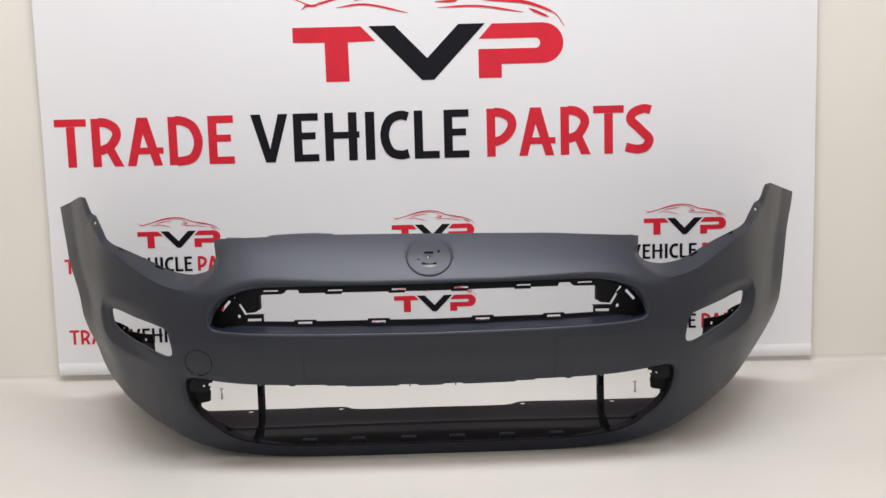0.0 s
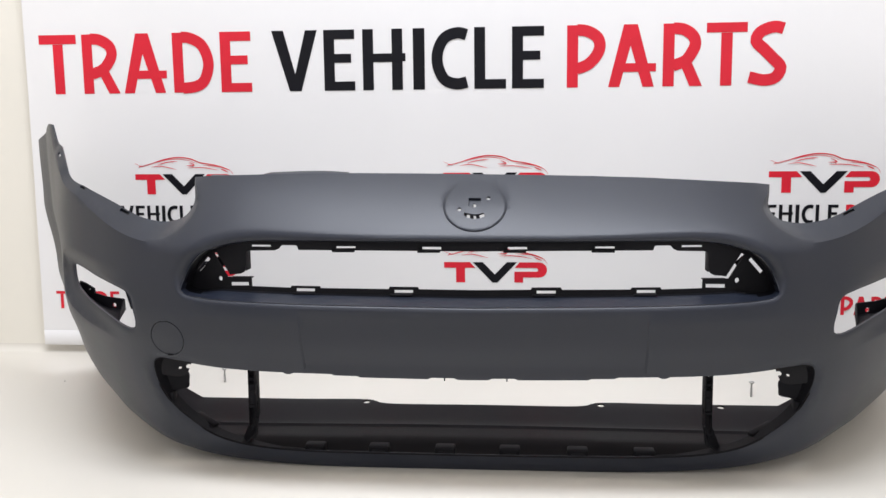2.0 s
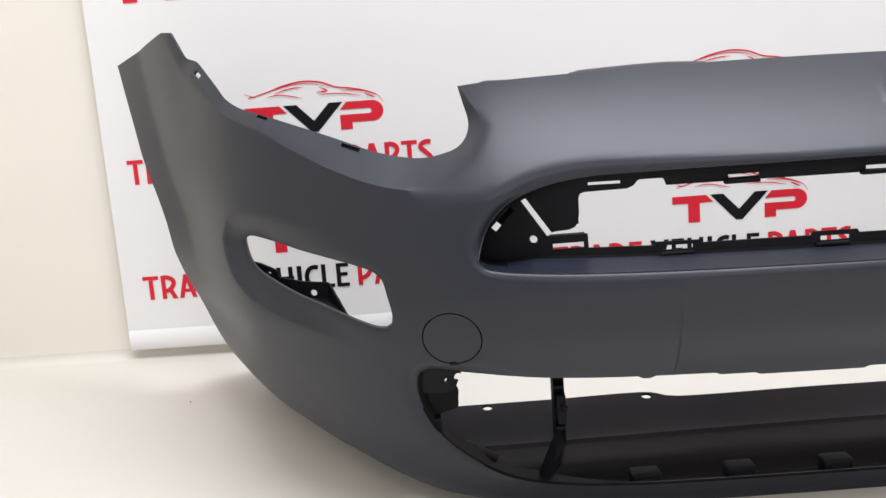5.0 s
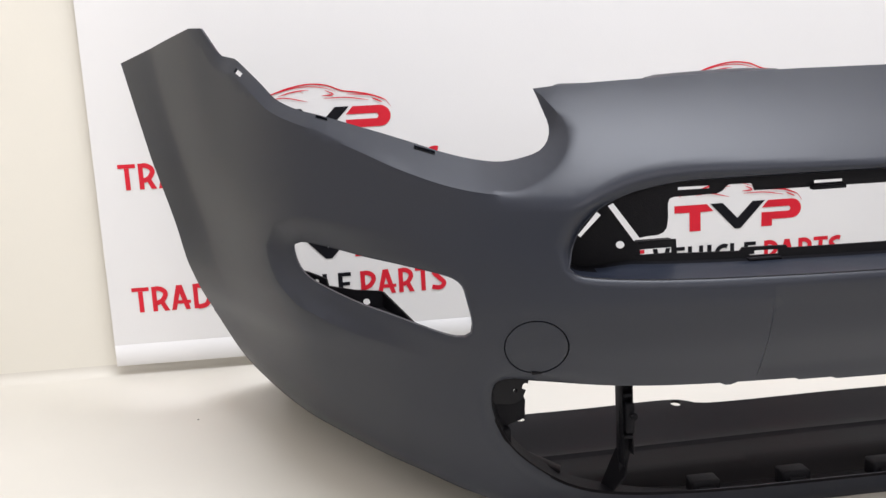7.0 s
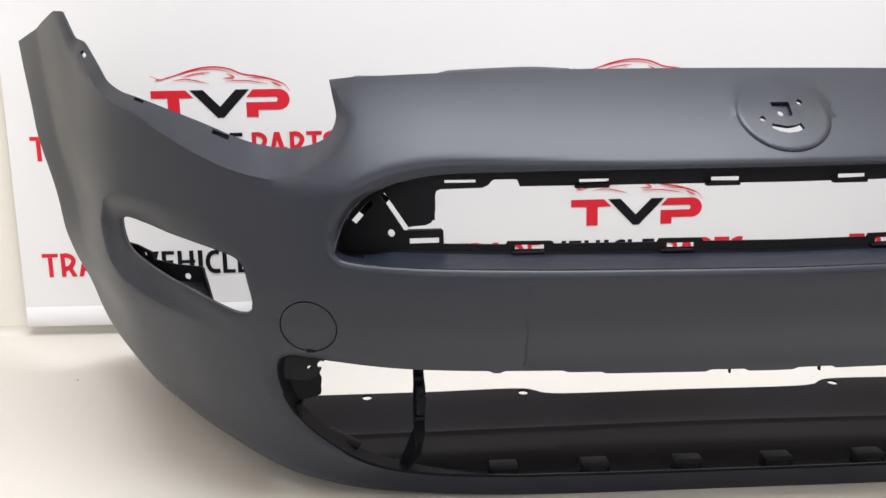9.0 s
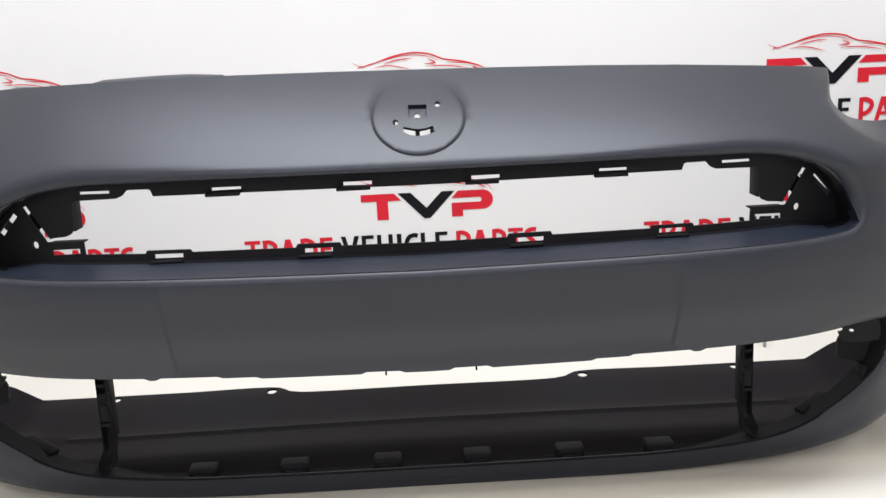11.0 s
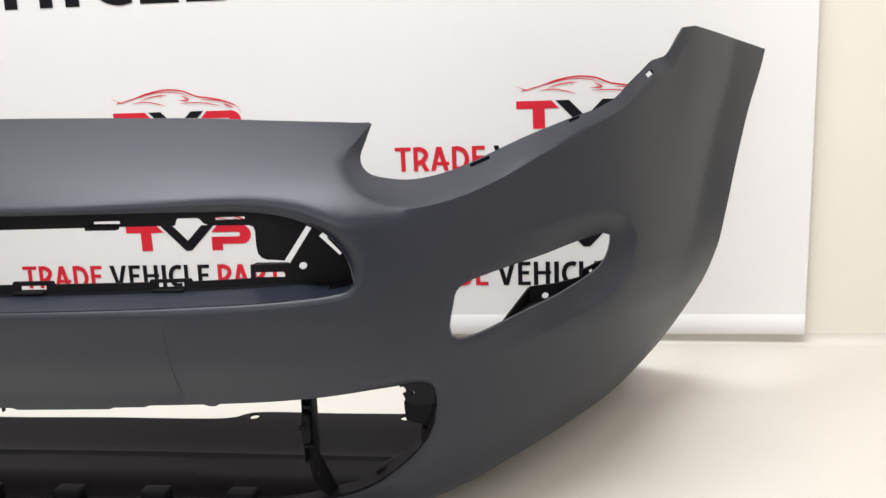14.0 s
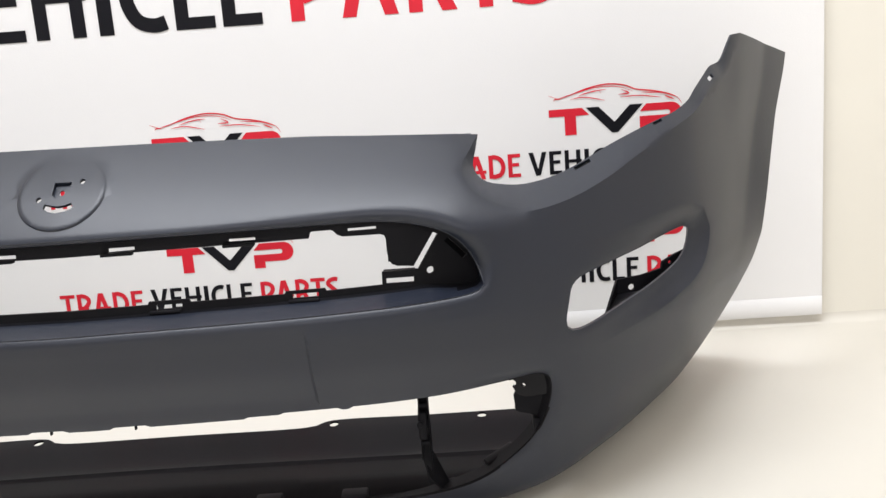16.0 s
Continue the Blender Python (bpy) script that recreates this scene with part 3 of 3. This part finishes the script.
# fog lamp brackets, headlamp slot liners, bonnet flange
for s in (-1, 1):
    plate = np.array([(.616, .2260), (.604, .2235), (.5865, .2170), (.5850, .2100), (.560, .2065), (.534, .2038), (.5325, .2020), (.5320, .1860), (.560, .1880), (.590, .1985), (.615, .2090)]) * (s, 1)

    def plate_y(x):
        return .117 + .10 * (np.abs(x) - .55) + .45 * np.clip(np.abs(x) - .565, 0, 1)

    ob = under(part("fog_bracket", sheet(plate, [disc(s * .549, .1940, .0034, .0034, 14), disc(s * .5955, .2150, .0024, .0020, 12)], .008, lambda x, z: np.stack([x, plate_y(x), z], -1)), MOULDED, label="black fog lamp mounting plate"))
    thicken(ob, .003)
    # the shelf from the plate's foot to the opening's lower edge, and its gusset
    k = np.linspace(0, 1, 9)
    back_line = np.stack([s * (.532 + .070 * k), plate_y(.532 + .070 * k), np.interp(.532 + .070 * k, (.532, .560, .590, .615), (.1865, .1885, .199, .2095))], 1)
    front = np.stack([s * (.505 + .085 * k), np.interp(.505 + .085 * k, (.4925, .511, .532, .556, .582, .602), (.1848, .1905, .1965, .2025, .2120, .2215)) - .0035], 1)
    front_line = face(front[:, 0], front[:, 1], .006)
    thicken(under(part("fog_shelf", loft([back_line * (1 - a) + front_line * a for a in np.linspace(0, 1, 4)], closed=False), MOULDED)), .002, 50, 0)
    gusset = bmesh.new()
    gusset.faces.new([gusset.verts.new(p) for p in ((s * .5325, .116, .2030), tuple(back_line[0]), tuple(front_line[0]))])
    thicken(under(part("fog_gusset", gusset, MOULDED)), .002, 50, 0)
    for cx, cz, w, t in ((.579, .3725, .020, 19), (.4925, .3405, .028, 20)):
        loop = oblong(s * cx, cz - .002, w - .006, .0055, s * t)
        thicken(under(part("slot_liner", sheet(loop, [], .01, lambda x, z: face(x, z, .007)), MOULDED)), .002)
top = np.array([(x, .3905) for x in np.linspace(-.386, .386, 60)])
rings = [bend(top[:, 0], depth(top[:, 0], top[:, 1] - .0015) + b, top[:, 1] + a - .0075 * smooth(.2, .39, np.abs(top[:, 0])) + .0015) for a, b in ((-.004, .001), (-.0028, .006), (-.003, .022))]
thicken(under(part("bonnet_flange", loft(rings, closed=False), PRIMER)), .002, 50, 0)

# two raised tongues of that flange on the one half
for x0, x1, up, back in ((-.372, -.340, .0004, .012), (-.292, -.175, .0006, .017)):
    x = np.linspace(x0, x1, 14)
    lift = np.clip((x - x0) / .006, 0, 1) ** .6 * np.clip((x1 - x) / .03, 0, 1)
    z = .3905 - .0075 * smooth(.2, .39, np.abs(x)) + .0015
    rings = [bend(x, depth(x, np.full_like(x, .389)) + b, z - .0015 * (1 - lift) + a) for a, b in ((-.003, .004), (up * .5 - .001, back - .008), (up, back), (up - .003, back + .012))]
    thicken(under(part("flange_tongue", loft(rings, closed=False), PRIMER)), .002, 50, 0)

# ---- the banner ----
banner_bm = bmesh.new()


def hang(x, z):
    """How the banner's cloth lies: nearly flat, with faint long folds."""
    return BANNER + .0022 * np.sin(x * 3.1 + .7) + .0012 * np.sin(z * 7 + x * 2) + .0008 * np.sin(x * 11 - z * 3)


xs, zs = np.linspace(-.882, .912, 60), np.concatenate([[.0345, .039], np.linspace(.06, 1.16, 36)])
grid = [[banner_bm.verts.new((x, float(hang(x, z)), z)) for x in xs] for z in zs]
for a, b in zip(grid[:-1], grid[1:]):
    for i in range(len(xs) - 1):
        banner_bm.faces.new((a[i], a[i + 1], b[i + 1], b[i]))
banner = part("banner", banner_bm, VINYL)
thicken(banner, .0008)
tagged(banner, "white vinyl banner with red and black print before the wall", "banner")
hem_rows = ((.0640, .0006), (.0637, .0001), (.0352, .0001), (.0344, .0008), (.0352, .0030), (.0640, .0026))
part("hem", loft([[(x, float(hang(x, z)) - .0009 + back, z) for x in xs] for z, back in hem_rows], closed=False), VINYL, banner, "sewn hem band along the lower edge")
bm = bmesh.new()
rod(bm, (.015, BANNER - .013, 1.16), .011, 1.86, 18, Euler((0, math.pi / 2, 0)).to_matrix().to_4x4())
part("top_rail", bm, STEEL, banner, "metal rail that holds the upper edge")


def print_faces(bm, polygon, lift, index=0):
    """One flat printed patch on the cloth."""
    f = bm.faces.new([bm.verts.new((x, float(hang(x, z)) - .0007 - lift, z)) for x, z in polygon])
    f.normal_update()
    if f.normal.y > 0:
        f.normal_flip()
    f.material_index = index


def ribbon(bm, path, width, lift, ends=None, step=.06):
    """A printed stroke of even or tapering width."""
    line = spline(path, step)
    d = np.gradient(line, axis=0)
    d /= np.maximum(np.linalg.norm(d, axis=1), 1e-9)[:, None]
    n = np.stack([-d[:, 1], d[:, 0]], 1)
    w = np.full(len(line), width / 2.0)
    if ends is not None:
        w = w * np.interp(np.linspace(0, 1, len(line)), (0, .25, .75, 1), (ends, 1, 1, ends))
    a, b = line + n * w[:, None], line - n * w[:, None]
    for i in range(len(line) - 1):
        print_faces(bm, [a[i], b[i], b[i + 1], a[i + 1]], lift)


def bar(x0, x1, z0, z1):
    return [(x0, z0), (x1, z0), (x1, z1), (x0, z1)]


def glyph(sign, w):
    """Straight patches and curved strokes of one capital, one unit high and w wide."""
    k = .18
    if sign == "T":
        return [bar(0, w, .845, 1), bar(w / 2 - .09, w / 2 + .09, 0, .84)], []
    if sign == "I":
        return [bar(0, w, 0, 1)], []
    if sign == "L":
        return [bar(0, k, 0, 1), bar(k, w, 0, .155)], []
    if sign == "E":
        return [bar(0, k, 0, 1), bar(k, w, .845, 1), bar(k, w - .06, .46, .605), bar(k, w, 0, .15)], []
    if sign == "H":
        return [bar(0, k, 0, 1), bar(w - k - .05, w - .05, 0, 1), bar(k, w - k - .05, .46, .60), bar(w - .05, w, .47, .60)], []
    if sign == "V":
        return [[(0, 1), (.2, 1), (w / 2, .28), (w / 2, 0), (w / 2 - .1, 0)], [(w, 1), (w / 2 + .1, 0), (w / 2, 0), (w / 2, .28), (w - .2, 1)]], []
    if sign == "A":
        h = w / 2 - .03
        return [[(0, 0), (.18, 0), (h, .66), (h, 1), (h - .11, 1)], [(w - .03, 0), (w - .21, 0), (h, .66), (h, 1), (h + .11, 1)], bar(.22, w - .22, .24, .38), bar(w - .16, w, .245, .375)], []
    if sign == "D":
        return [bar(0, k, 0, 1)], [[(k - .02, .925), (.30, .91), (w - .20, .80), (w - .09, .55), (w - .10, .36), (w - .20, .16), (.34, .09), (k - .02, .075)]]
    if sign == "P":
        return [bar(0, k, 0, 1)], [[(k - .02, .925), (.32, .905), (w - .13, .80), (w - .09, .66), (w - .14, .52), (.34, .37), (k - .02, .30)]]
    if sign == "R":
        return [bar(0, k, 0, 1), [(.27, .37), (.44, .42), (w, 0), (w - .20, 0)]], [[(k - .02, .925), (.32, .905), (w - .16, .80), (w - .12, .67), (w - .18, .53), (.36, .41), (k - .02, .33)]]
    if sign == "C":
        return [], [[(w - .0, .88), (w - .14, .915), (.22, .84), (.10, .62), (.10, .38), (.22, .15), (w - .15, .085), (w + .005, .115)]]
    return [], [[(w - .06, .89), (w - .20, .92), (.17, .83), (.12, .70), (.25, .565), (w - .22, .43), (w - .09, .28), (w - .16, .13), (.28, .08), (.02, .13)]]


WORDS = [("TRADE", RED, (-.853, -.768, -.688, -.590, -.498), (.074, .072, .085, .078, .059)),
         ("VEHICLE", BLACK, (-.399, -.301, -.228, -.134, -.099, -.021, .048), (.086, .058, .080, .0215, .064, .058, .058)),
         ("PARTS", RED, (.1475, .222, .319, .395, .468), (.069, .085, .070, .071, .067))]
LOW, TALL = .5270, .1110
CAR = [([(-.291, .898), (-.270, .8895), (-.248, .8815), (-.19, .895), (-.11, .920), (-.02, .934), (.06, .925), (.12, .901), (.19, .890), (.262, .873), (.310, .850), (.330, .822)], .0062),
       ([(-.235, .886), (-.16, .903), (-.09, .919), (-.02, .924), (.05, .915), (.105, .893)], .0035), ([(-.27, .872), (-.261, .880), (-.235, .879)], .005),
       ([(-.150, .889), (-.10, .902), (-.045, .909), (-.02, .909)], .005), ([(-.055, .908), (-.045, .895)], .005), ([(.05, .905), (.085, .886), (.035, .883)], .006),
       ([(-.191, .875), (-.127, .881), (-.028, .860)], .0045), ([(.042, .870), (.133, .871), (.237, .855)], .0045), ([(.142, .885), (.246, .875), (.308, .852)], .005), ([(.250, .863), (.295, .843)], .006)]
bowl = [(.280 + .048 * math.cos(a), .785 + .046 * math.sin(a)) for a in np.linspace(math.pi / 2, -math.pi / 2, 14)]
eye = [(.264 + .0105 * math.cos(a), .7855 + .0115 * math.sin(a)) for a in np.linspace(-math.pi / 2, math.pi / 2, 8)]
MARK = [("mark_bar", RED, [(-.293, .832), (-.137, .832), (-.104, .798), (-.167, .7965), (-.166, .708), (-.220, .708), (-.2205, .797), (-.293, .798)]),
        ("mark_chevron", BLACK, [(-.119, .832), (-.059, .832), (.014, .757), (.087, .832), (.148, .832), (.029, .707), (.001, .707)]),
        ("mark_loop", RED, [(.164, .831), *bowl, (.185, .739), (.185, .708), (.132, .708), (.132, .774), *eye, (.133, .797)])]


def print_unit(scale, x0, z0):
    """One printed block: a car outline, a mark of three shapes and a line of words."""
    def lay(p):
        return [(x0 + scale * (x + .853), z0 + scale * (z - LOW)) for x, z in p]

    for text, mat, starts, widths in WORDS:
        word = new("printed_word")
        word.parent = banner
        for sign, x, w in zip(text, starts, widths):
            bm = bmesh.new()
            flats, strokes = glyph(sign, w / TALL)
            put = lambda p: lay([(x + TALL * a, LOW + TALL * b) for a, b in p])
            for i, p in enumerate(flats):
                print_faces(bm, put(p), i * .00008)
            for p in strokes:
                ribbon(bm, put(p), .0205 * scale, .0004, None, .006 * scale)
            part("letter", bm, mat, word, smooth_shade=False)
    badge = new("printed_mark")
    badge.parent = banner
    for name, mat, p in MARK:
        bm = bmesh.new()
        print_faces(bm, lay(p), 0)
        part(name, bm, mat, badge, smooth_shade=False)
    bm = bmesh.new()
    for i, (p, w) in enumerate(CAR):
        ribbon(bm, lay(p), w * scale, i * .00008, .25, .012 * scale)
    part("car_outline", bm, RED, badge, smooth_shade=False)


print_unit(1.0, -.853, LOW)
for x0 in (-.8515, -.2555, .337):
    for z0 in (.2776, .1086):
        print_unit(.3125, x0, z0)

# ---- screws standing proud of the floor ----


def floor_screw(x, y, z):
    bm = bmesh.new()
    rod(bm, (x, y, z + .011), .0016, .022, 12)
    for k in range(7):
        rod(bm, (x, y, z + .003 + k * .0018), .0021, .0007, 12)
    rod(bm, (x, y, z + .0232), .0022, .0020, 16, None, .0046)
    rod(bm, (x, y, z + .0248), .0046, .0012, 16)
    return tagged(part("floor_screw", bm, STEEL), "small steel screw standing upright in the white floor", "screw", "screws in the floor")


floor_screw(-.4577, .356, FLOOR + .0338)
floor_screw(.448, .3275, FLOOR + .0325)


def floor_speck(x, y, size):
    bm = bmesh.new()
    bmesh.ops.create_icosphere(bm, subdivisions=2, radius=size)
    bm.transform(Matrix.Diagonal((1.2, .9, .5, 1)))
    bm.transform(Matrix.Translation((x, y, float(np.interp(y, [q for q, z in profile], [z for q, z in profile])) + size * .3)))
    return tagged(part("grit_speck", bm, MOULDED), "tiny dark grit speck lying on the white floor", "speck", "specks on the floor")


floor_speck(-.750, .3455, .0010)
